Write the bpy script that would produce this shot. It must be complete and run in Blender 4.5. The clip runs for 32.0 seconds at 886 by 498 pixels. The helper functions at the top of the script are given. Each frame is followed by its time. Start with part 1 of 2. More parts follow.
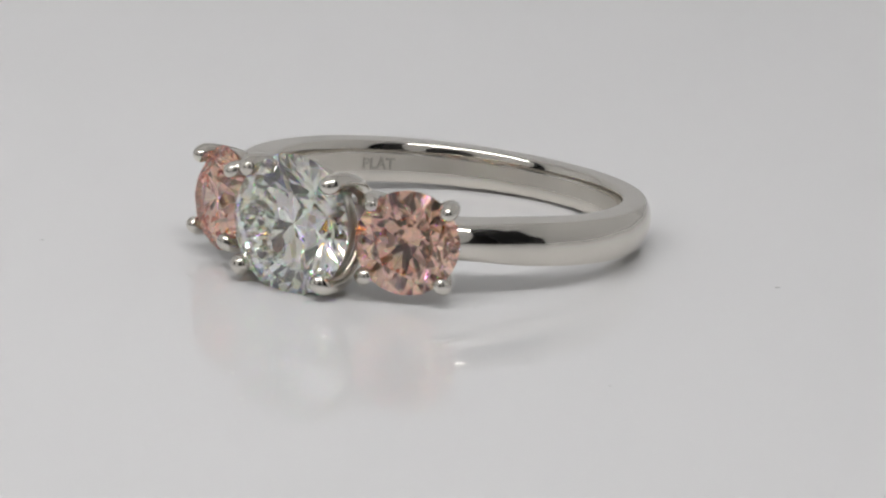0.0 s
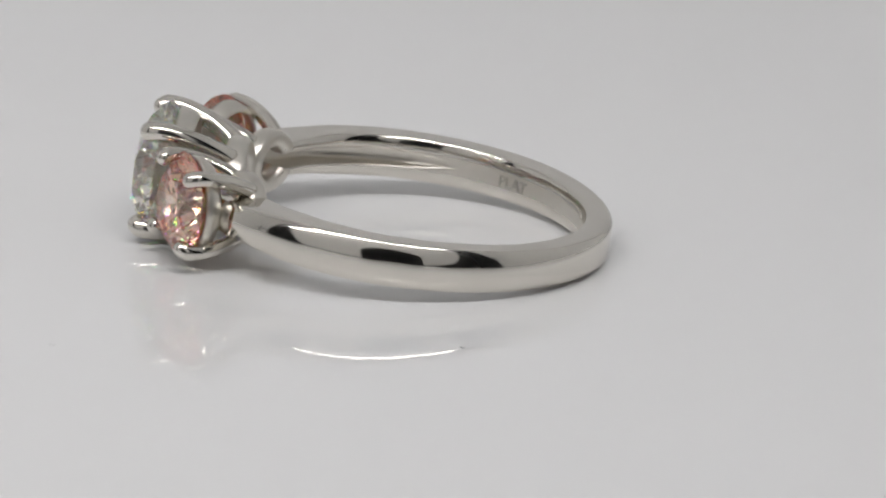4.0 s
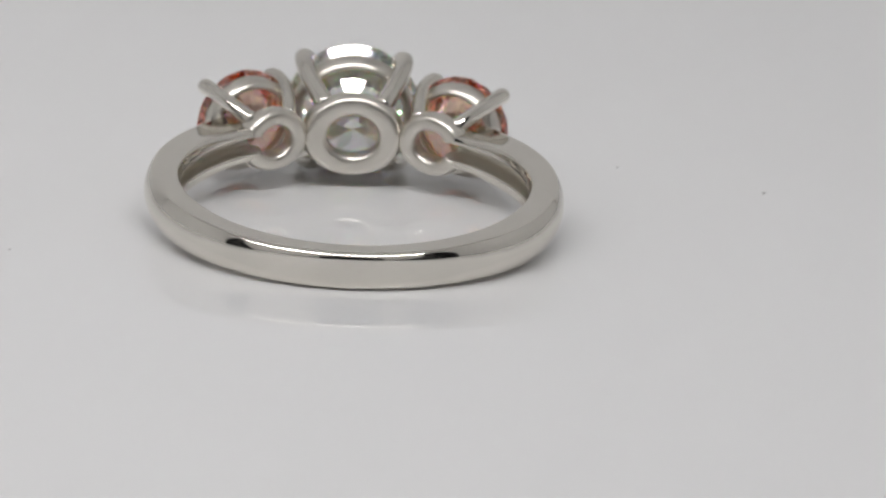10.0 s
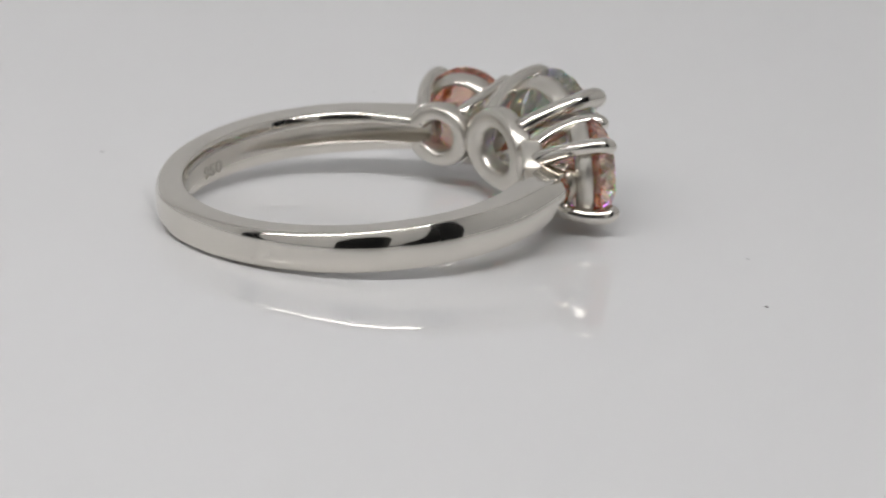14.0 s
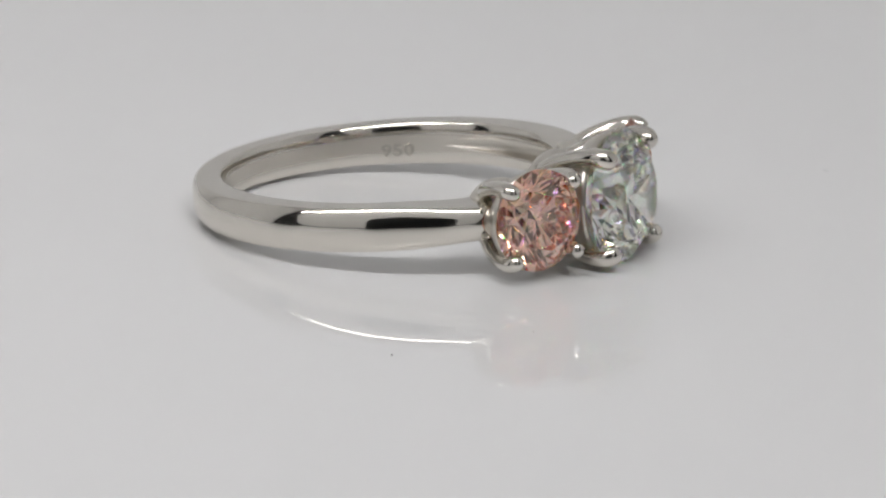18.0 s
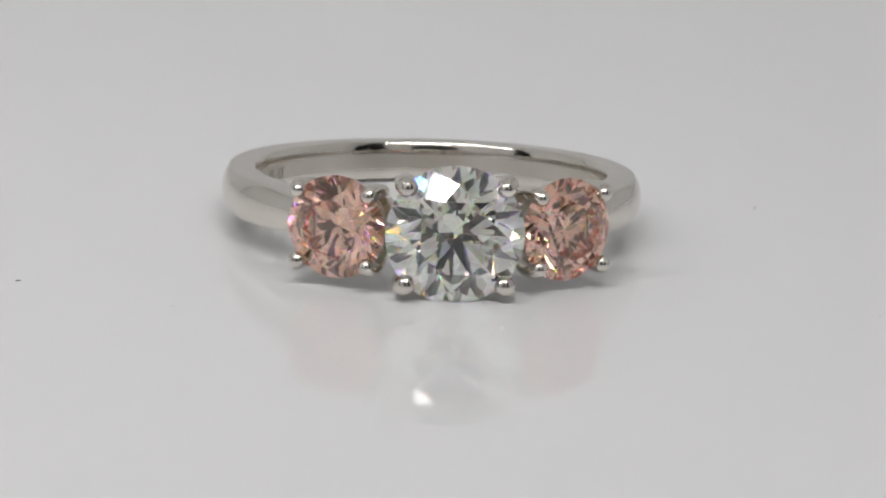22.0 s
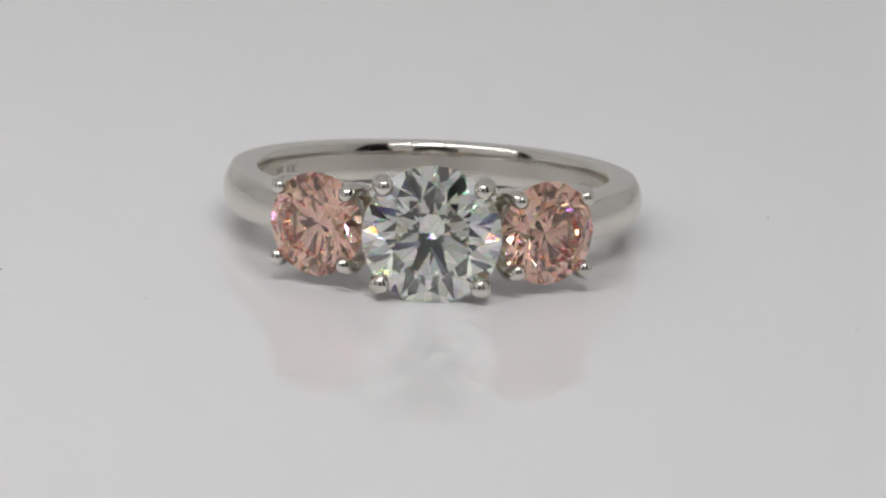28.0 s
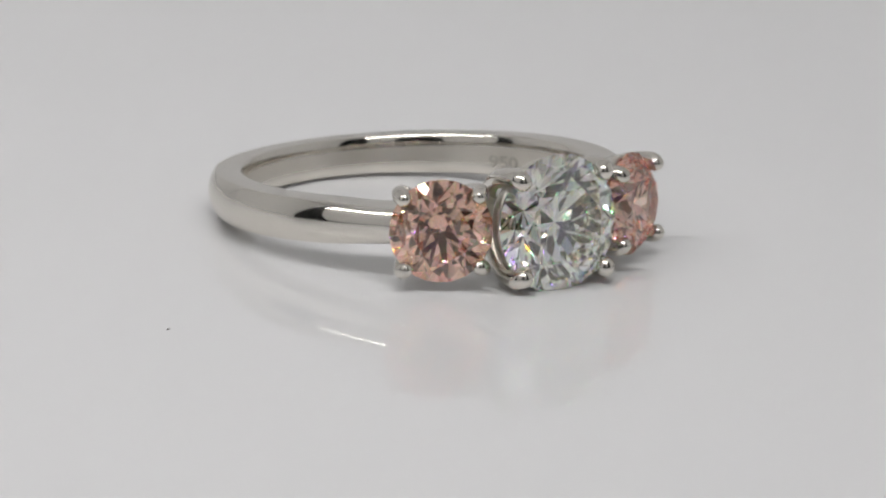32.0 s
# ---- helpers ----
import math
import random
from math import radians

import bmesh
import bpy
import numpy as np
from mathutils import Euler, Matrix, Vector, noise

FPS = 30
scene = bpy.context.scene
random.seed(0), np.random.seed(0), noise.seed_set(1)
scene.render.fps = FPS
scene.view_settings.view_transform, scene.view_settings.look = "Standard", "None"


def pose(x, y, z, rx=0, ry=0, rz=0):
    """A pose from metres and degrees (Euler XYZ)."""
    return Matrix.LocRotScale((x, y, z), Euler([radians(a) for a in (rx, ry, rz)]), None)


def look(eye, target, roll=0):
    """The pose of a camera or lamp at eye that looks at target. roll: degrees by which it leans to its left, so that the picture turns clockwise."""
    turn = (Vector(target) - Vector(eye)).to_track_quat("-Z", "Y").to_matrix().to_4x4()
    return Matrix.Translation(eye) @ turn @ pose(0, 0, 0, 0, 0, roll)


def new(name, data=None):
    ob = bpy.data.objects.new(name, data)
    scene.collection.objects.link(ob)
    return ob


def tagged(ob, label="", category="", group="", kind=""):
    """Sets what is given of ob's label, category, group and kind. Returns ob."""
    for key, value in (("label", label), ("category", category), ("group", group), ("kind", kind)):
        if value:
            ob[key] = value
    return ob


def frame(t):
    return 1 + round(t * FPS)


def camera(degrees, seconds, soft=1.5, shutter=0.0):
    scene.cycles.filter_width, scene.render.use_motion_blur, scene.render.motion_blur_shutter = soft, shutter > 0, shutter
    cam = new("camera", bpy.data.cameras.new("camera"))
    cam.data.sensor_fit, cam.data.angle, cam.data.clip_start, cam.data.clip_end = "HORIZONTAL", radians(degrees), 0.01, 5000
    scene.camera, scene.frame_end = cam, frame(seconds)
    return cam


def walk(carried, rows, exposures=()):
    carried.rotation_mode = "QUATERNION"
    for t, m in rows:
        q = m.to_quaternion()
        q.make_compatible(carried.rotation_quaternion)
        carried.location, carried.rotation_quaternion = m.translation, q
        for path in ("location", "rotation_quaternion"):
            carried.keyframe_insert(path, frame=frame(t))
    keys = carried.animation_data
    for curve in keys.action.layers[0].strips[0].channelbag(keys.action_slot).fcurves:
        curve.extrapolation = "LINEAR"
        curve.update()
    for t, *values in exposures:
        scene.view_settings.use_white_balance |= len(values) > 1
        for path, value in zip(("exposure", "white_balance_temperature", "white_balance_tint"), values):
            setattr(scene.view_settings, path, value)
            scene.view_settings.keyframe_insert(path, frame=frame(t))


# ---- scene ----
# ---- camera ----
LENS = 5.364
FAR = 0.454                                       # level distance from the lens to the platter's axis
cam = camera(LENS, 32.0, soft=2.0)
EYE = Vector((0.0, -FAR, 0.28638 * FAR))
AIM = Vector((0.00549, 0.96092, -0.27678))        # the camera's line of sight
cam.data.dof.use_dof = True
cam.data.dof.focus_distance, cam.data.dof.aperture_fstop = 0.463, 110.0
STEP = math.tan(radians(LENS / 2)) / 784          # one unit of the small knocks, at unit distance
REACH = 1.0406 * FAR                              # from the lens to the ring along the line of sight


def sight(right=0.0, down=0.0, near=1.0):
    """The camera on its stand, which is knocked a little and slides back a few millimetres in the first seconds."""
    eye = EYE + AIM * REACH * (1 - 1 / near)
    target = EYE + AIM * REACH * 1.0 + Vector((-right * STEP * REACH, 0, down * STEP * REACH)) / near
    return look(eye, target, 2.355)


walk(cam, [(0.0, sight(17, 1.5, 1.013)), (1.0, sight(16, 3.5, 1.010)), (2.0, sight(13.5, 5.5, 1.009)), (3.5, sight(11.5, 6.5, 1.008)),
           (5.5, sight(-10, -2.5, 1.009)), (6.6, sight(-10, -2.5, 1.009)), (7.0, sight()), (32.0, sight())])

# ---- world, lights, exposure ----
world = bpy.data.worlds.new("room_air")
scene.world = world
world.use_nodes = True
world.node_tree.nodes["Background"].inputs["Color"].default_value = (0.9, 0.95, 1.0, 1)
world.node_tree.nodes["Background"].inputs["Strength"].default_value = 0.006
scene.view_settings.exposure = 0.0

# the light bar runs along the top of the tent's front, above the opening for the lens
ASIDE = -0.0735                                   # the bar and the front flap hang a little to one side
PANEL = look((ASIDE, -0.112, 0.190), (ASIDE, 0.160, 0.000))
panel_lamp = new("light_bar_lamp", bpy.data.lights.new("light_bar_lamp", "AREA"))
panel_lamp.data.shape, panel_lamp.data.size, panel_lamp.data.size_y = "RECTANGLE", 0.354, 0.023
panel_lamp.data.energy = 1.16
panel_lamp.data.color = (1.0, 0.985, 0.985)
panel_lamp.matrix_basis = PANEL

scene.cycles.max_bounces, scene.cycles.glossy_bounces, scene.cycles.transmission_bounces = 48, 40, 40

MM = 0.001


# ---- materials ----
def material(name, **values):
    m = bpy.data.materials.new(name)
    m.use_nodes = True
    b = m.node_tree.nodes["Principled BSDF"]
    for key, value in values.items():
        b.inputs[key.replace("_", " ")].default_value = value
    return m


def grain(m, scale, bump=0.0, rough=None, tint=None, detail=4.0, wave=0.0):
    """Two scales of noise on a material: fine relief, uneven gloss and uneven colour."""
    t = m.node_tree
    b = t.nodes["Principled BSDF"]
    co = t.nodes.new("ShaderNodeTexCoord")
    fine = t.nodes.new("ShaderNodeTexNoise")
    fine.inputs["Scale"].default_value, fine.inputs["Detail"].default_value = scale, detail
    t.links.new(co.outputs["Object"], fine.inputs["Vector"])
    wide = t.nodes.new("ShaderNodeTexNoise")
    wide.inputs["Scale"].default_value, wide.inputs["Detail"].default_value = scale / 14, 2.0
    t.links.new(co.outputs["Object"], wide.inputs["Vector"])
    if bump:
        bp = t.nodes.new("ShaderNodeBump")
        bp.inputs["Strength"].default_value, bp.inputs["Distance"].default_value = bump, 0.00005
        t.links.new(fine.outputs["Fac"], bp.inputs["Height"])
        last = bp.outputs["Normal"]
        if wave:
            soft = t.nodes.new("ShaderNodeTexNoise")
            soft.inputs["Scale"].default_value, soft.inputs["Detail"].default_value = wave, 1.0
            t.links.new(co.outputs["Object"], soft.inputs["Vector"])
            bw = t.nodes.new("ShaderNodeBump")
            bw.inputs["Strength"].default_value, bw.inputs["Distance"].default_value = 1.0, 0.00005
            t.links.new(soft.outputs["Fac"], bw.inputs["Height"])
            t.links.new(last, bw.inputs["Normal"])
            last = bw.outputs["Normal"]
        t.links.new(last, b.inputs["Normal"])
    if rough:
        mp = t.nodes.new("ShaderNodeMapRange")
        mp.inputs["To Min"].default_value, mp.inputs["To Max"].default_value = rough
        t.links.new(wide.outputs["Fac"], mp.inputs["Value"])
        t.links.new(mp.outputs["Result"], b.inputs["Roughness"])
    if tint:
        mx = t.nodes.new("ShaderNodeMix")
        mx.data_type = "RGBA"
        mx.inputs[6].default_value, mx.inputs[7].default_value = (*tint[0], 1), (*tint[1], 1)
        t.links.new(wide.outputs["Fac"], mx.inputs[0])
        t.links.new(mx.outputs[2], b.inputs["Base Color"])
    return m


def haze(m, roughness, share):
    """A second, duller gloss from the fine scratches in a polished metal."""
    t = m.node_tree
    b = t.nodes["Principled BSDF"]
    dull = t.nodes.new("ShaderNodeBsdfAnisotropic")
    dull.inputs["Roughness"].default_value = roughness
    mix = t.nodes.new("ShaderNodeMixShader")
    mix.inputs[0].default_value = share
    for link in b.inputs["Base Color"].links[:1]:
        t.links.new(link.from_socket, dull.inputs["Color"])
    for link in b.inputs["Normal"].links[:1]:
        t.links.new(link.from_socket, dull.inputs["Normal"])
    t.links.new(b.outputs[0], mix.inputs[1])
    t.links.new(dull.outputs[0], mix.inputs[2])
    t.links.new(mix.outputs[0], t.nodes["Material Output"].inputs["Surface"])
    return m


def gem(name, gloss, body):
    """Cut stone. It mirrors as diamond does, and what it lets in is bent by colour: red least, blue most, which gives its fire."""
    m = bpy.data.materials.new(name)
    m.use_nodes = True
    t = m.node_tree
    t.nodes.remove(t.nodes["Principled BSDF"])
    mirror = t.nodes.new("ShaderNodeBsdfGlossy")
    mirror.inputs["Color"].default_value, mirror.inputs["Roughness"].default_value = (*gloss, 1), 0.0
    share = t.nodes.new("ShaderNodeFresnel")
    share.inputs["IOR"].default_value = 2.417
    last = None
    for share_of, ior in (((0.74, 0.74, 0.74), 2.417), ((0.20, 0.09, 0), 2.37), ((0, 0.14, 0.03), 2.43), ((0.06, 0.03, 0.23), 2.48)):
        bend = t.nodes.new("ShaderNodeBsdfRefraction")
        bend.inputs["Color"].default_value = (*(body[j] * share_of[j] for j in range(3)), 1)
        bend.inputs["IOR"].default_value, bend.inputs["Roughness"].default_value = ior, 0.0
        if last is None:
            last = bend.outputs[0]
        else:
            both = t.nodes.new("ShaderNodeAddShader")
            t.links.new(last, both.inputs[0])
            t.links.new(bend.outputs[0], both.inputs[1])
            last = both.outputs[0]
    mix = t.nodes.new("ShaderNodeMixShader")
    t.links.new(share.outputs[0], mix.inputs[0])
    t.links.new(last, mix.inputs[1])
    t.links.new(mirror.outputs[0], mix.inputs[2])
    t.links.new(mix.outputs[0], t.nodes["Material Output"].inputs["Surface"])
    return m


PLATINUM = haze(grain(material("polished_platinum", Metallic=1.0, Roughness=0.05), 5200, 0.02, (0.03, 0.08),
                      ((0.67, 0.64, 0.583), (0.74, 0.71, 0.655)), wave=420), 0.26, 0.08)
SATIN = grain(material("cast_platinum", Metallic=1.0, Roughness=0.3), 6000, 0.05, (0.22, 0.42),
              ((0.60, 0.57, 0.515), (0.76, 0.73, 0.675)), wave=420)
STAMP = material("stamped_platinum", Metallic=1.0, Roughness=0.3, Base_Color=(0.52, 0.50, 0.455, 1))
WHITE_STONE = gem("white_diamond", (0.998, 1.0, 0.991), (0.998, 1.0, 0.991))
PINK_STONE = gem("pink_diamond", (1.0, 0.912, 0.876), (1.0, 0.885, 0.825))
ACRYLIC = grain(material("white_acrylic", Roughness=0.015, IOR=1.49), 260, 0.0, (0.008, 0.022),
                ((0.73, 0.73, 0.735), (0.75, 0.75, 0.75)))
FABRIC = grain(material("white_tent_fabric", Roughness=0.9), 1500, 0.25, None, ((0.90, 0.90, 0.90), (0.92, 0.92, 0.915)))
BLACK = grain(material("black_trim", Roughness=0.6), 900, 0.2, None, ((0.012, 0.012, 0.012), (0.025, 0.025, 0.025)))
# greyer than FABRIC: the lower albedo holds down the brightness mirrored in the platter
BACKDROP = grain(material("dimmed_backdrop_fabric", Roughness=0.9), 1500, 0.25, None, ((0.69, 0.69, 0.69), (0.73, 0.73, 0.725)))
ROOM = grain(material("grey_room_paint", Roughness=0.9), 60, 0.2, None, ((0.25, 0.25, 0.25), (0.30, 0.30, 0.30)))
DESK = grain(material("dark_desk", Roughness=0.5), 80, 0.2, None, ((0.10, 0.08, 0.06), (0.14, 0.11, 0.08)))
DUST_DARK = grain(material("dark_dust", Roughness=0.9), 4000, 0.3, None, ((0.05, 0.045, 0.04), (0.12, 0.11, 0.10)))
DUST_PALE = grain(material("grey_lint", Roughness=0.9), 4000, 0.3, None, ((0.46, 0.46, 0.46), (0.56, 0.56, 0.56)))


# ---- mesh helpers ----
def part(name, bm, mat, parent=None, label="", smooth=True):
    bmesh.ops.recalc_face_normals(bm, faces=bm.faces)
    me = bpy.data.meshes.new(name)
    bm.to_mesh(me)
    bm.free()
    me.materials.append(mat)
    for p in me.polygons:
        p.use_smooth = smooth
    ob = new(name, me)
    if parent is not None:
        ob.parent = parent
    if label:
        ob["label"] = label
    return ob


def skin(rings, closed_rings=True, closed_loop=False, caps=True):
    """A surface over rows of points that run alike."""
    bm = bmesh.new()
    rows = [[bm.verts.new(p) for p in ring] for ring in rings]
    n = len(rows[0])
    pairs = list(zip(rows, rows[1:])) + ([(rows[-1], rows[0])] if closed_loop else [])
    for a, b in pairs:
        for i in range(n if closed_rings else n - 1):
            j = (i + 1) % n
            bm.faces.new((a[i], a[j], b[j], b[i]))
    if caps and not closed_loop:
        bm.faces.new(rows[0][::-1])
        bm.faces.new(rows[-1])
    return bm


def box(x0, y0, z0, x1, y1, z1, bevel=0.0):
    bm = bmesh.new()
    bmesh.ops.create_cube(bm, size=1)
    for v in bm.verts:
        v.co = ((x0 + x1) / 2 + v.co.x * (x1 - x0), (y0 + y1) / 2 + v.co.y * (y1 - y0), (z0 + z1) / 2 + v.co.z * (z1 - z0))
    if bevel:
        bmesh.ops.bevel(bm, geom=bm.edges[:], offset=bevel, segments=2, affect="EDGES")
    return bm


def lathe(profile, steps=96):
    """A turned solid: (radius, height) from the axis at the bottom to the axis at the top."""
    bm = bmesh.new()
    rows = []
    for r, z in profile:
        if r < 1e-9:
            rows.append([bm.verts.new((0, 0, z))])
        else:
            rows.append([bm.verts.new((r * math.cos(2 * math.pi * k / steps), r * math.sin(2 * math.pi * k / steps), z)) for k in range(steps)])
    for a, b in zip(rows, rows[1:]):
        for k in range(steps):
            j = (k + 1) % steps
            q = [a[k % len(a)], a[j % len(a)], b[j % len(b)], b[k % len(b)]]
            q = [v for i, v in enumerate(q) if v not in q[:i]]
            if len(q) > 2:
                bm.faces.new(q)
    return bm


def along(keys, x):
    """A smooth value through (x, value) keys, with no stops at the keys."""
    if x <= keys[0][0]:
        return keys[0][1]
    if x >= keys[-1][0]:
        return keys[-1][1]
    n = len(keys)
    h = [keys[k + 1][0] - keys[k][0] for k in range(n - 1)]
    d = [(keys[k + 1][1] - keys[k][1]) / h[k] for k in range(n - 1)]
    m = [d[0]] + [0.0 if d[k - 1] * d[k] <= 0 else (h[k - 1] + h[k]) / (h[k] / d[k - 1] + h[k - 1] / d[k]) for k in range(1, n - 1)] + [0.0]
    k = next(q for q in range(n - 1) if x <= keys[q + 1][0])
    t = (x - keys[k][0]) / h[k]
    return (keys[k][1] * (1 + 2 * t) * (1 - t) ** 2 + m[k] * h[k] * t * (1 - t) ** 2
            + keys[k + 1][1] * t * t * (3 - 2 * t) - m[k + 1] * h[k] * t * t * (1 - t))


# ---- the light tent and its surroundings ----
WEST, EAST, FRONT, BACK, TOP, FLOOR = -0.305, 0.165, -0.125, 0.22, 0.31, -0.04
BAR_END, BAR_Z, SLIT_TOP = 0.181, 0.172, 0.29
FLAP_LOW = 0.003


def flap_edge(x):
    """The lower edge of the front flap: rounded at both ends, clear of the floor, with an arch for the lens."""
    s = min(1.0, abs(x - ASIDE) / BAR_END)
    q = max(0.0, (s - 0.72) / 0.28)
    z = FLAP_LOW + (1 - math.sqrt(max(0.0, 1 - q * q))) * (BAR_Z - 0.001 - FLAP_LOW)
    a = (x + 0.002) / 0.046
    return max(z, 0.051 + 0.049 * math.sqrt(1 - a * a)) if abs(a) < 1 else z


def front_flap(t):
    """The flap that hangs before the ring; its foot stands further out than its top."""
    rows = []
    for k in range(241):
        x = ASIDE + BAR_END * math.sin(math.pi * (k / 240 - 0.5))
        low = flap_edge(x)
        y = FRONT - 0.19 * (BAR_Z - low)
        rows.append([(x, y, low), (x, FRONT, BAR_Z), (x, FRONT - t, BAR_Z), (x, y - t, low)])
    return skin(rows)


def front_top(t):
    """The upper front of the tent, with its lower edge raised over the slits at both ends."""
    rows = []
    for k in range(121):
        x = WEST + (EAST - WEST) * k / 120
        low = BAR_Z if abs(x - ASIDE) < BAR_END else SLIT_TOP
        rows.append([(x, FRONT, low), (x, FRONT, TOP), (x, FRONT - t, TOP), (x, FRONT - t, low)])
    return skin(rows)


def side_wall(x, t):
    """A side of the tent; the slit at the front reaches a little way round the corner."""
    rows = []
    for k in range(81):
        y = FRONT + (BACK - FRONT) * (k / 80) ** 2
        u = (y - FRONT) / 0.012
        low = FLOOR if u >= 1 else SLIT_TOP - 0.08 * (1 - math.sqrt(1 - u * u))
        rows.append([(x, y, low), (x, y, TOP), (x + t, y, TOP), (x + t, y, low)])
    return skin(rows)


def build_tent():
    t = 0.004
    tagged(part("floor", box(WEST, FRONT - 0.05, FLOOR - t, EAST, BACK, FLOOR), FABRIC, smooth=False),
           "white fabric floor of the light tent", "floor", kind="structure")
    # out of view; added for its reflection in the platter, dimmed by its colour
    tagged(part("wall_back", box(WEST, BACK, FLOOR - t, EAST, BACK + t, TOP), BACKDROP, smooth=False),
           "unseen fabric back wall of the light tent, greyed to dim its reflection", "wall", kind="structure")
    for name, x in (("wall_west", WEST - t), ("wall_east", EAST)):
        tagged(part(name, side_wall(x, t), FABRIC, smooth=False),
               "white fabric side wall of the light tent", "wall", kind="structure")
    tagged(part("wall_front", front_flap(t), FABRIC, smooth=False),
           "off-white front flap of the light tent with an arch for the lens", "wall", kind="structure")
    tagged(part("wall_front_top", front_top(t), FABRIC, smooth=False),
           "off-white fabric top of the front of the light tent", "wall", kind="structure")
    tagged(part("ceiling", box(WEST - t, FRONT - t, TOP, EAST + t, BACK + t, TOP + t), FABRIC, smooth=False),
           "white fabric ceiling of the light tent", "ceiling", kind="structure")


def build_light_bar():
    bar = tagged(new("light_bar"), "long slim white lamp bar over the turntable", "lamp")
    bar.matrix_basis = PANEL
    part("housing", box(-0.181, -0.0235, 0.002, 0.181, 0.013, 0.010, 0.002), BLACK, bar, smooth=False)
    rib = None
    for k in range(53):                              # thin ribs that part the light into cells
        if rib is None:
            rib = o = part("grille_rib", box(-0.0017, -0.0125, -0.004, 0.0017, 0.0125, -0.002), BLACK, bar, smooth=False)
        else:
            o = rib.copy()
            scene.collection.objects.link(o)
        o.location = (-0.1768 + 0.0068 * k, 0, 0)


def build_room():
    tagged(part("desk", box(-0.6, -0.75, FLOOR - 0.034, 0.6, 0.5, FLOOR - 0.005, 0.002), DESK, smooth=False),
           "dark desk top under the light tent", "desk", kind="structure")
    tagged(part("wall_room", box(-2, -2.04, -0.8, 2, -2.0, 1.8), ROOM, smooth=False), "plain grey wall of the room", "wall", kind="structure")


# ---- the turntable ----
def build_turntable():
    table = tagged(new("turntable"), "glossy white acrylic turntable that slowly turns", "turntable")
    part("platter", lathe([(0, -0.012), (0.088, -0.012), (0.0895, -0.0105), (0.09, -0.006), (0.0895, -0.0012), (0.0885, -0.0002), (0.088, 0), (0, 0)], 128),
         ACRYLIC, table, smooth=False)
    part("foot", lathe([(0, FLOOR), (0.07, FLOOR), (0.071, FLOOR + 0.002), (0.071, -0.014), (0.069, -0.0125), (0, -0.0125)], 96), ACRYLIC, table, smooth=False)
    return table


# ---- the ring: millimetres, finger axis along z, centre stone towards -y ----
RI = 8.12            # inner radius under the stones; the band itself is a little rounder


def polar(deg, r, z):
    a = radians(deg)
    return Vector((r * math.sin(a) * MM, -r * math.cos(a) * MM, z * MM))


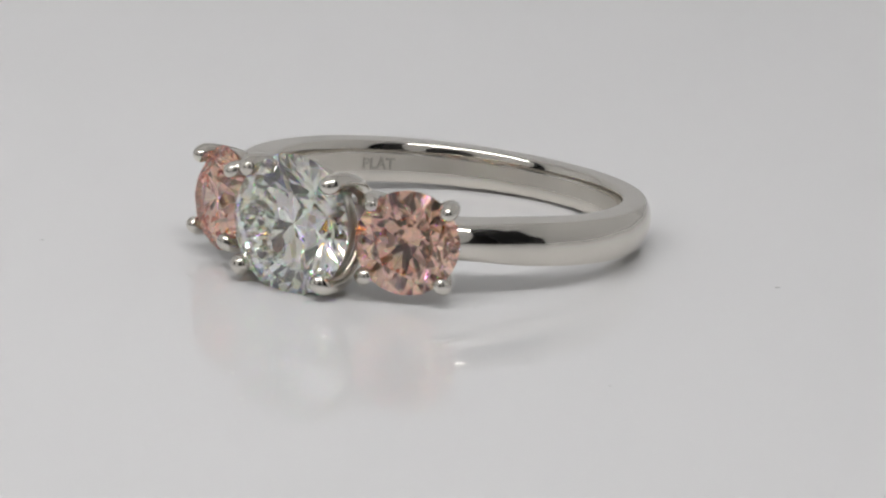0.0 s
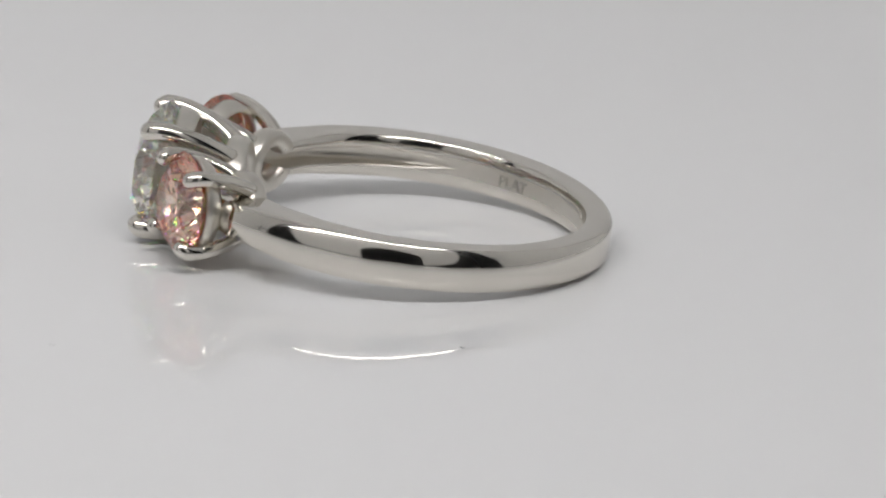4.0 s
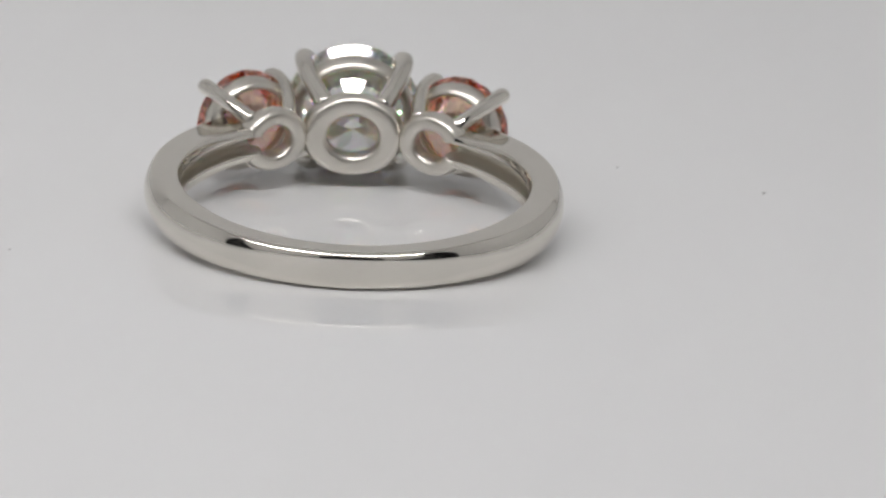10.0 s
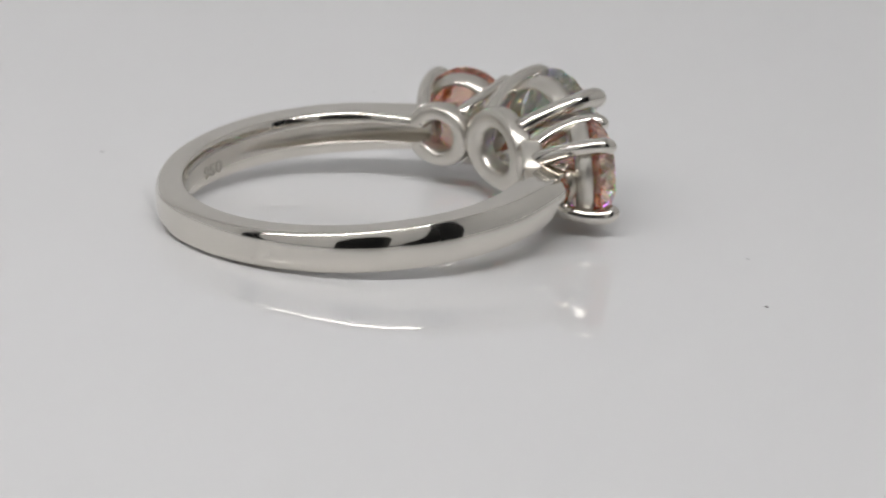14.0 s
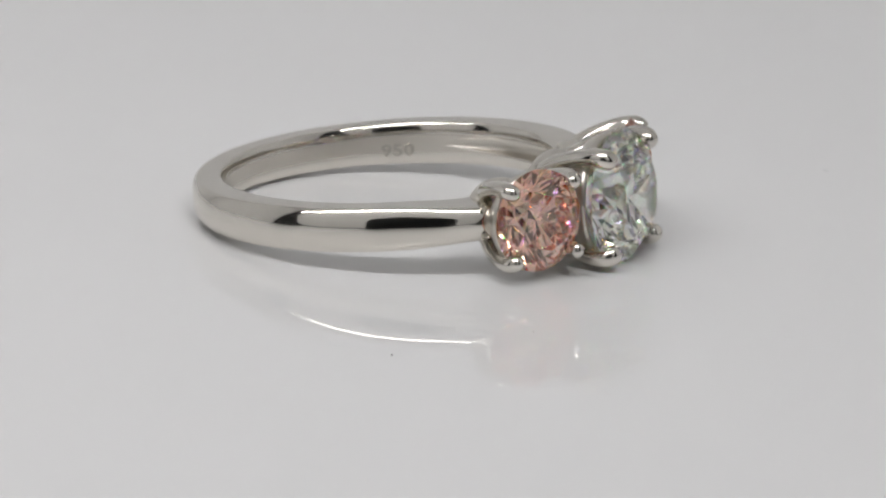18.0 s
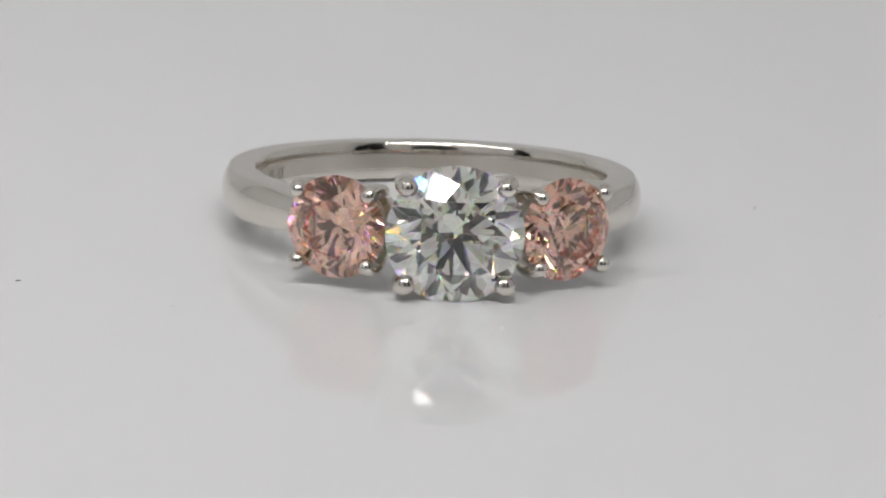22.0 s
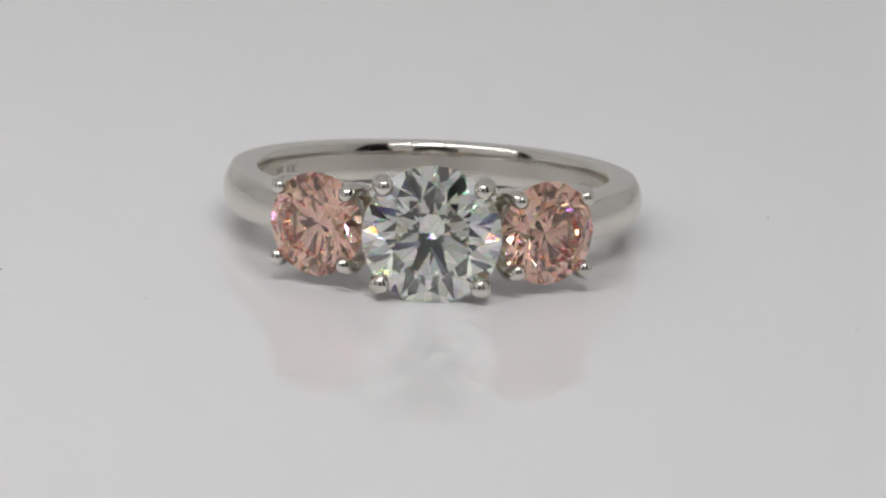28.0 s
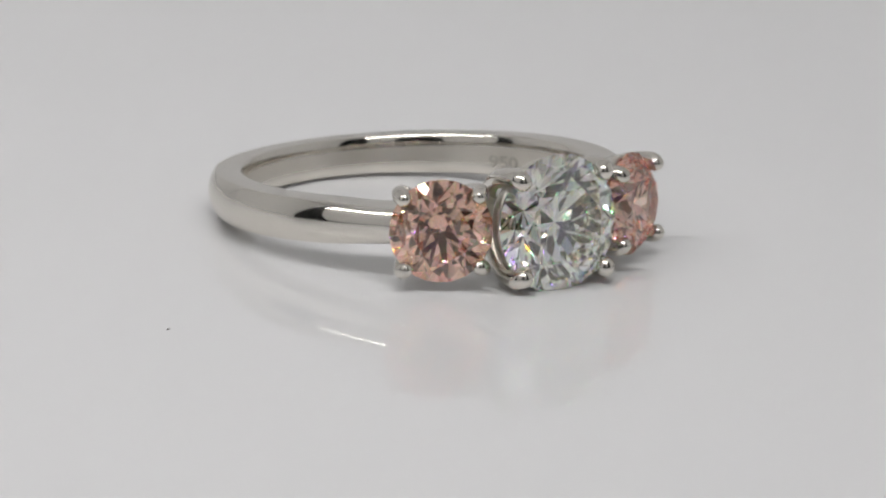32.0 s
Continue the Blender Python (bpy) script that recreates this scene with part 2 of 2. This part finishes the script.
def shank_section(turn):
    """(radius, height) round the band at so many degrees from the centre stone; hand-finished, it is not quite the same on both sides."""
    d = abs(turn)
    ri = along(((36, 8.14), (55, 8.38), (90, 8.68), (180, 8.70)), d)
    ro = along(((34, 10.95), (38, 10.98), (42, 10.95), (46, 10.86), (51, 10.745), (55, 10.67), (59, 10.63), (64, 10.60),
                (70, 10.595), (80, 10.545), (98, 10.41), (135, 10.28), (180, 10.15)), d)
    if turn < 0:
        ro += along(((34, 0), (50, -0.08), (68, -0.10), (84, -0.04), (100, 0.06), (126, 0.18), (150, 0.06), (180, 0)), d)
    else:
        ro += along(((34, 0), (52, -0.08), (70, -0.07), (90, 0), (112, -0.03), (180, 0)), d)
    hw = along(((34, 0.84), (44, 0.90), (62, 1.07), (95, 1.10), (140, 1.02), (180, 0.97)), d)
    g = along(((34, 1.5), (44, 1.3), (62, 0.9), (84, 0.5), (101, 0.0), (180, 0.0)), d)
    gw = along(((34, 0.40), (60, 0.42), (82, 0.36), (101, 0.10), (180, 0.1)), d)
    er = along(((34, 0.95), (43, 0.82), (56, 0.66), (95, 0.62), (140, 0.42), (180, 0.34)), d)     # rounding of the outer edges
    ez = along(((34, 0.82), (50, 0.98), (62, 1.08), (95, 1.06), (140, 0.60), (180, 0.36)), d)
    ez = min(ez, hw - 0.02)
    up = []
    for u in (0, 0.45, 0.8, 0.96):                       # floor of the groove
        up.append((ri + g * (1 - 0.18 * u ** 4), gw * u))
    up.append((ri + g * 0.45, gw))
    up.append((ri + 0.06 * min(1, g * 4), gw + 0.03))
    up.append((ri, gw + 0.08))
    e, ew = 0.20, min(0.62, hw - gw - 0.14)              # the inside is rounded off towards its rims
    for u in (0.3, 0.65, 1.0):
        up.append((ri, gw + 0.08 + (hw - ew - gw - 0.08) * u))
    for k in range(1, 9):
        a = math.pi / 2 * k / 8
        up.append((ri + e - e * math.cos(a), hw - ew + ew * math.sin(a)))
    dome = along(((34, 1.0), (108, 1.0), (135, 0.65), (160, 0.12), (180, 0.0)), d)     # how far the outside is one dome
    c, lean = along(((34, 0.42), (48, 0.34), (62, 0.16), (85, 0.10), (180, 0.10)), d), radians(36)                          # its corner, and where the corner begins
    arc = (hw - c) / math.sin(lean) + c
    rs = ro - er
    rd = ro - arc + (arc - c) * math.cos(lean)
    side = rs + (rd - rs) * dome
    for u in (0.25, 0.5, 0.75, 1.0):
        up.append((ri + e + (side - ri - e) * u, hw))
    low = math.asin(0.04 / arc)
    for k in range(1, 25):
        a = math.pi / 2 * k / 24
        flat = (rs + er * math.sin(a), hw - ez + ez * math.cos(a))
        if k <= 6:
            b = math.pi / 2 - (math.pi / 2 - lean) * k / 6
            bow = (rd + c * math.cos(b), hw - c + c * math.sin(b))
        else:
            b = lean + (low - lean) * (k - 6) / 18
            bow = (ro - arc + arc * math.cos(b), arc * math.sin(b))
        up.append((flat[0] + (bow[0] - flat[0]) * dome, flat[1] + (bow[1] - flat[1]) * dome))
    last = up[-1]
    for k in range(1, 5):
        up.append((last[0] + (ro - last[0]) * k / 4, last[1] * (1 - k / 4)))
    loop = up + [(r, -z) for r, z in reversed(up[1:-1])]
    return loop


def build_shank(ring):
    rings = []
    for k in range(241):
        d = 34 + (360 - 68) * k / 240
        s = shank_section(d if d <= 180 else d - 360)
        rings.append([polar(d, r, z) for r, z in s])
    shank = part("shank", skin(rings), PLATINUM, ring, "polished platinum band, hollowed inside at the shoulders")
    shank.data.materials.append(SATIN)                   # the inside is worn less bright
    n = len(rings[0])
    for p in shank.data.polygons:
        if p.index % n < 9 or p.index % n >= n - 9:
            p.material_index = 1
    return shank


def brilliant(dia):
    """A round brilliant, ground facet by facet out of a round blank: table up along +z, girdle at z = 0; millimetres."""
    R = dia / 2
    hc, hp, gt = 0.159 * dia, 0.432 * dia, 0.016 * dia
    rt = 0.565 * R
    c = math.cos(math.pi / 8)
    rm, rl = (rt * c + R) / 2, 0.23 * R

    def at(r, z, step):
        return Vector((r * math.cos(math.pi * step / 8), r * math.sin(math.pi * step / 8), z))

    zm, zl = gt / 2 + hc * (R - rm * c) / (R - rt), -gt / 2 - hp * (1 - rl * c / R)
    cuts = [((0, 0, gt / 2 + hc), (0, 0, 1))]
    for k in range(0, 16, 2):
        tab, tab_next = at(rt, gt / 2 + hc, k), at(rt, gt / 2 + hc, k + 2)
        mid, mid_back, low, low_back = at(rm, zm, k + 1), at(rm, zm, k - 1), at(rl, zl, k + 1), at(rl, zl, k - 1)
        for a, b, d in ((tab, mid, tab_next), (tab, mid_back, mid),
                        (mid, at(R, gt / 2, k), at(R, gt / 2, k + 1)), (mid, at(R, gt / 2, k + 1), at(R, gt / 2, k + 2)),
                        (Vector((0, 0, -gt / 2 - hp)), low_back, low),
                        (low, at(R, -gt / 2, k), at(R, -gt / 2, k + 1)), (low, at(R, -gt / 2, k + 1), at(R, -gt / 2, k + 2))):
            n = (b - a).cross(d - a).normalized()
            cuts.append((a, n if n.dot(a) > 0 else -n))
    bm = bmesh.new()
    bmesh.ops.create_cone(bm, cap_ends=True, segments=96, radius1=R, radius2=R, depth=dia * 1.4)
    for co, n in cuts:
        made = bmesh.ops.bisect_plane(bm, geom=bm.verts[:] + bm.edges[:] + bm.faces[:], dist=1e-6, plane_co=co, plane_no=n, clear_outer=True)
        rim = [e for e in made["geom_cut"] if isinstance(e, bmesh.types.BMEdge) and e.is_boundary]
        if len(rim) > 2:
            bmesh.ops.edgeloop_fill(bm, edges=rim)
    bmesh.ops.remove_doubles(bm, verts=bm.verts, dist=1e-5)
    bmesh.ops.scale(bm, vec=(MM, MM, MM), verts=bm.verts)
    return bm


def tube(points, radii, sides=14, tip=True):
    """A round wire along points, its end closed by a dome."""
    pts = [Vector(p) for p in points]
    rings = []
    ref = Vector((0, 0, 1))
    for i, p in enumerate(pts):
        d = (pts[min(i + 1, len(pts) - 1)] - pts[max(i - 1, 0)]).normalized()
        side = d.cross(ref)
        if side.length < 0.1:
            side = d.cross(Vector((1, 0, 0)))
        side.normalize()
        other = d.cross(side)
        rings.append((p, d, side, other, radii[i]))
    rows = [[(p + (s * math.cos(2 * math.pi * k / sides) + o * math.sin(2 * math.pi * k / sides)) * r) * MM for k in range(sides)] for p, d, s, o, r in rings]
    if tip:
        p, d, s, o, r = rings[-1]
        for j in range(1, 5):
            a = math.pi / 2 * j / 5
            rows.append([(p + d * r * math.sin(a) + (s * math.cos(2 * math.pi * k / sides) + o * math.sin(2 * math.pi * k / sides)) * r * math.cos(a)) * MM for k in range(sides)])
    return skin(rows)


def bezier(a, b, c, d, n):
    return [a * (1 - t) ** 3 + b * 3 * t * (1 - t) ** 2 + c * 3 * t * t * (1 - t) + d * t ** 3 for t in (k / n for k in range(n + 1))]


def build_setting(ring, deg, dia, girdle, base_r, hole_r, claw, stone_mat, stone_name, stone_label, gap, prong_w, prong_h, spin):
    """One stone with its base ring, gallery rail and four claws. deg: its place round the finger; girdle: its distance from the finger's axis."""
    # base ring: a short tube that follows the curve of the finger hole
    sec = []
    w = (base_r - hole_r) / 2
    squash = 0.93 if gap else 0.88                        # the base is a little lower than it is wide
    for k in range(32):
        a = 2 * math.pi * k / 32
        ca, sa = math.cos(a), math.sin(a)
        rad = (base_r + hole_r) / 2 + w * math.copysign(abs(ca) ** 0.62, ca)
        ax = 0.54 + 0.56 * math.copysign(abs(sa) ** 0.62, sa)
        sec.append((rad, ax))
    rows = []
    n = 72
    a0, a1 = (0, 2 * math.pi) if not gap else (radians(24), radians(336))
    turn = 0 if gap >= 0 else math.pi
    for k in range(n if not gap else n + 1):
        a = a0 + (a1 - a0) * k / n + turn
        rows.append([polar(deg + math.degrees(rad * math.cos(a) / RI), RI + 0.03 + ax, rad * squash * math.sin(a)) for rad, ax in sec])
    base = part("setting_base", skin(rows, closed_loop=not gap), SATIN, ring)
    # frame of the stone: x along the band, y up the finger axis, z outwards
    m = pose(0, 0, 0, 0, 0, deg) @ Matrix(((1, 0, 0, 0), (0, 0, -1, 0), (0, 1, 0, 0), (0, 0, 0, 1)))
    R = dia / 2
    # gallery rail
    rows, thick = [], 0.20 if gap else 0.23
    for k in range(64):
        a = 2 * math.pi * k / 64
        row = []
        for j in range(10):
            b = 2 * math.pi * j / 10
            rr = R * 0.84 + thick * math.cos(b) + 0.16 * math.sin(b)
            zz = girdle - R * 0.30 + 2.3 * thick * math.sin(b)
            row.append(m @ (Vector((rr * math.cos(a), rr * math.sin(a), zz)) * MM))
        rows.append(row)
    part("gallery_rail", skin(rows, closed_loop=True), SATIN, base)
    for sx in (-1, 1):
        for sy in (-1, 1):
            top = Vector((sx * prong_w, sy * prong_h, girdle + 0.30))
            foot = Vector((sx * base_r * 0.56, sy * base_r * 0.56, RI + 0.75))
            p1 = foot + Vector((sx * 0.55, sy * 0.55, 0.75))
            p2 = top + Vector((sx * 0.10, sy * 0.10, -R * 0.42))
            pts = bezier(foot, p1, p2, top, 14)
            inward = Vector((-sx * 0.10, -sy * 0.10, 0.22))
            pts += [top + inward * 0.5, top + inward]
            radii = [claw * (1.08 - 0.12 * math.sin(math.pi * i / 14) - 0.06 * i / 14) for i in range(15)] + [claw * 1.02, claw * 0.98]
            part("claw", tube([m @ p for p in pts], radii), PLATINUM, base)
    gem_ob = part(stone_name, brilliant(dia), stone_mat, ring, stone_label, smooth=False)
    gem_ob.matrix_basis = m @ Matrix.Translation((0, 0, girdle * MM)) @ pose(0, 0, 0, 0, 0, spin)
    return base


def build_stamp(ring, text, deg, z, size, width):
    """Letters struck into the inside of the band, with soft raised lips; they run towards smaller degrees, tops towards +z."""
    curve = bpy.data.curves.new("stamp_letters", "FONT")
    curve.body, curve.size, curve.align_x, curve.align_y = text, 1.0, "CENTER", "CENTER"
    curve.resolution_u, curve.extrude, curve.bevel_depth, curve.bevel_resolution = 3, 0.02, 0.03, 1
    ob = bpy.data.objects.new("stamp_letters", curve)
    flat = bpy.data.meshes.new_from_object(ob)
    bpy.data.objects.remove(ob)
    span = max(v.co.x for v in flat.vertices) - min(v.co.x for v in flat.vertices)
    k = width / span
    bm = bmesh.new()
    bm.from_mesh(flat)
    for v in bm.verts:
        x, y = v.co.x * k, v.co.y * size / 0.7
        v.co = polar(deg - math.degrees(x / 8.69), 8.69 - 0.9 * v.co.z, z + y)
    made = part("hallmark", bm, STAMP, ring, "small stamped letters inside the band", smooth=False)
    bpy.data.meshes.remove(flat)
    return made


def build_joint(ring, deg):
    """The run of solder where two setting bases meet."""
    bm = bmesh.new()
    bmesh.ops.create_uvsphere(bm, u_segments=20, v_segments=12, radius=1)
    for v in bm.verts:
        x, y, z = v.co
        v.co = polar(deg + math.degrees(0.42 * x / RI), RI + 0.60 + 0.46 * y, 0.62 * z)
    return part("solder_joint", bm, SATIN, ring)


def build_ring():
    ring = tagged(new("engagement_ring"), "polished platinum ring with one white and two pink diamonds", "ring")
    build_shank(ring)
    build_stamp(ring, "PLAT", 238.3, -0.10, 0.56, 1.72)
    build_stamp(ring, "950", 116.0, -0.33, 0.60, 1.70)
    build_setting(ring, 0, 6.85, 12.32, 2.44, 1.24, 0.51, WHITE_STONE, "centre_stone", "large round brilliant white diamond", 0, 2.52, 2.50, 21)
    build_setting(ring, 28.3, 5.1, 11.88, 1.75, 0.84, 0.42, PINK_STONE, "side_stone", "round brilliant pink diamond", 1, 1.95, 1.85, 0)
    build_setting(ring, -28.3, 5.1, 11.88, 1.75, 0.84, 0.42, PINK_STONE, "side_stone", "round brilliant pink diamond", -1, 1.95, 1.85, 6)
    for deg in (-16.6, 16.6):
        build_joint(ring, deg)
    return ring


# ---- dust on the platter ----
def build_speck(x, y, length, width, angle, mat, label):
    bm = bmesh.new()
    bmesh.ops.create_icosphere(bm, subdivisions=2, radius=1)
    for v in bm.verts:
        k = 1 + 0.35 * noise.noise(v.co * 1.7 + Vector((x, y, 0)))
        v.co = (v.co.x * length / 2 * k * MM, v.co.y * width / 2 * k * MM, (v.co.z * 0.4 + 0.4) * width * 0.6 * k * MM)
    ob = tagged(part("dust_speck", bm, mat), label, "dust", "dust on the platter")
    ob.matrix_basis = pose(x * MM, y * MM, 0.00001, 0, 0, angle)
    return ob


build_tent()
build_light_bar()
build_room()
turntable = build_turntable()
ring_thing = build_ring()
ring_thing.matrix_basis = pose(1.96 * MM, 0.72 * MM, 2.00 * MM, -5.8)
specks = [
    build_speck(-19.12, -9.38, 0.30, 0.10, 20, DUST_DARK, "tiny dark fleck of dust on the white platter"),
    build_speck(18.95, 5.32, 0.34, 0.12, 60, DUST_PALE, "tiny grey fleck of lint on the white platter"),
    build_speck(22.73, -13.79, 0.32, 0.07, 100, DUST_PALE, "tiny grey fleck of lint on the white platter"),
    build_speck(-11.83, -13.42, 0.28, 0.07, 35, DUST_PALE, "tiny grey fleck of lint on the white platter"),
]

# ---- what moves: everything on the platter turns about its axis ----
TURNS = [
    (0, 323.52), (0.5, 315.89), (1, 308.43), (1.5, 301.17), (2, 293.88), (2.5, 286.63), (3, 279.19), (3.5, 271.72),
    (5.5, 241.86), (6, 234.90), (6.5, 228.41), (7, 222.04), (7.5, 215.51), (8, 208.83), (8.5, 202.00), (9, 195.21),
    (9.5, 188.41), (10, 181.50), (10.5, 174.51), (11, 167.42), (11.5, 160.25), (12, 153.04), (12.5, 145.91), (13, 138.70),
    (13.5, 131.32), (14, 123.85), (14.5, 116.41), (15, 109.01), (15.5, 101.60), (17.5, 71.91), (18, 64.54), (18.5, 57.12),
    (19, 49.58), (19.5, 42.04), (20, 34.52), (20.5, 27.23), (21, 20.10), (21.5, 12.87), (22, 5.65), (22.5, -1.57),
    (23, -8.87), (23.5, -16.24), (24, -23.60), (24.5, -31.07), (25, -38.50), (25.2, -40.50), (25.4, -38.40), (26.5, -22.10),
    (27, -14.62), (27.5, -7.28), (28, -0.00), (28.5, 7.29), (29, 14.61), (29.5, 21.89), (30, 29.06), (30.5, 36.06),
    (31, 42.76), (31.1, 44.10), (31.2, 44.90), (31.3, 44.20), (31.5, 41.49), (32, 34.20)
]


def motions():
    for ob in [turntable, ring_thing] + specks:
        rest = ob.matrix_basis.copy()
        walk(ob, [(t, pose(0, 0, 0, 0, 0, a) @ rest) for t, a in TURNS])


motions()
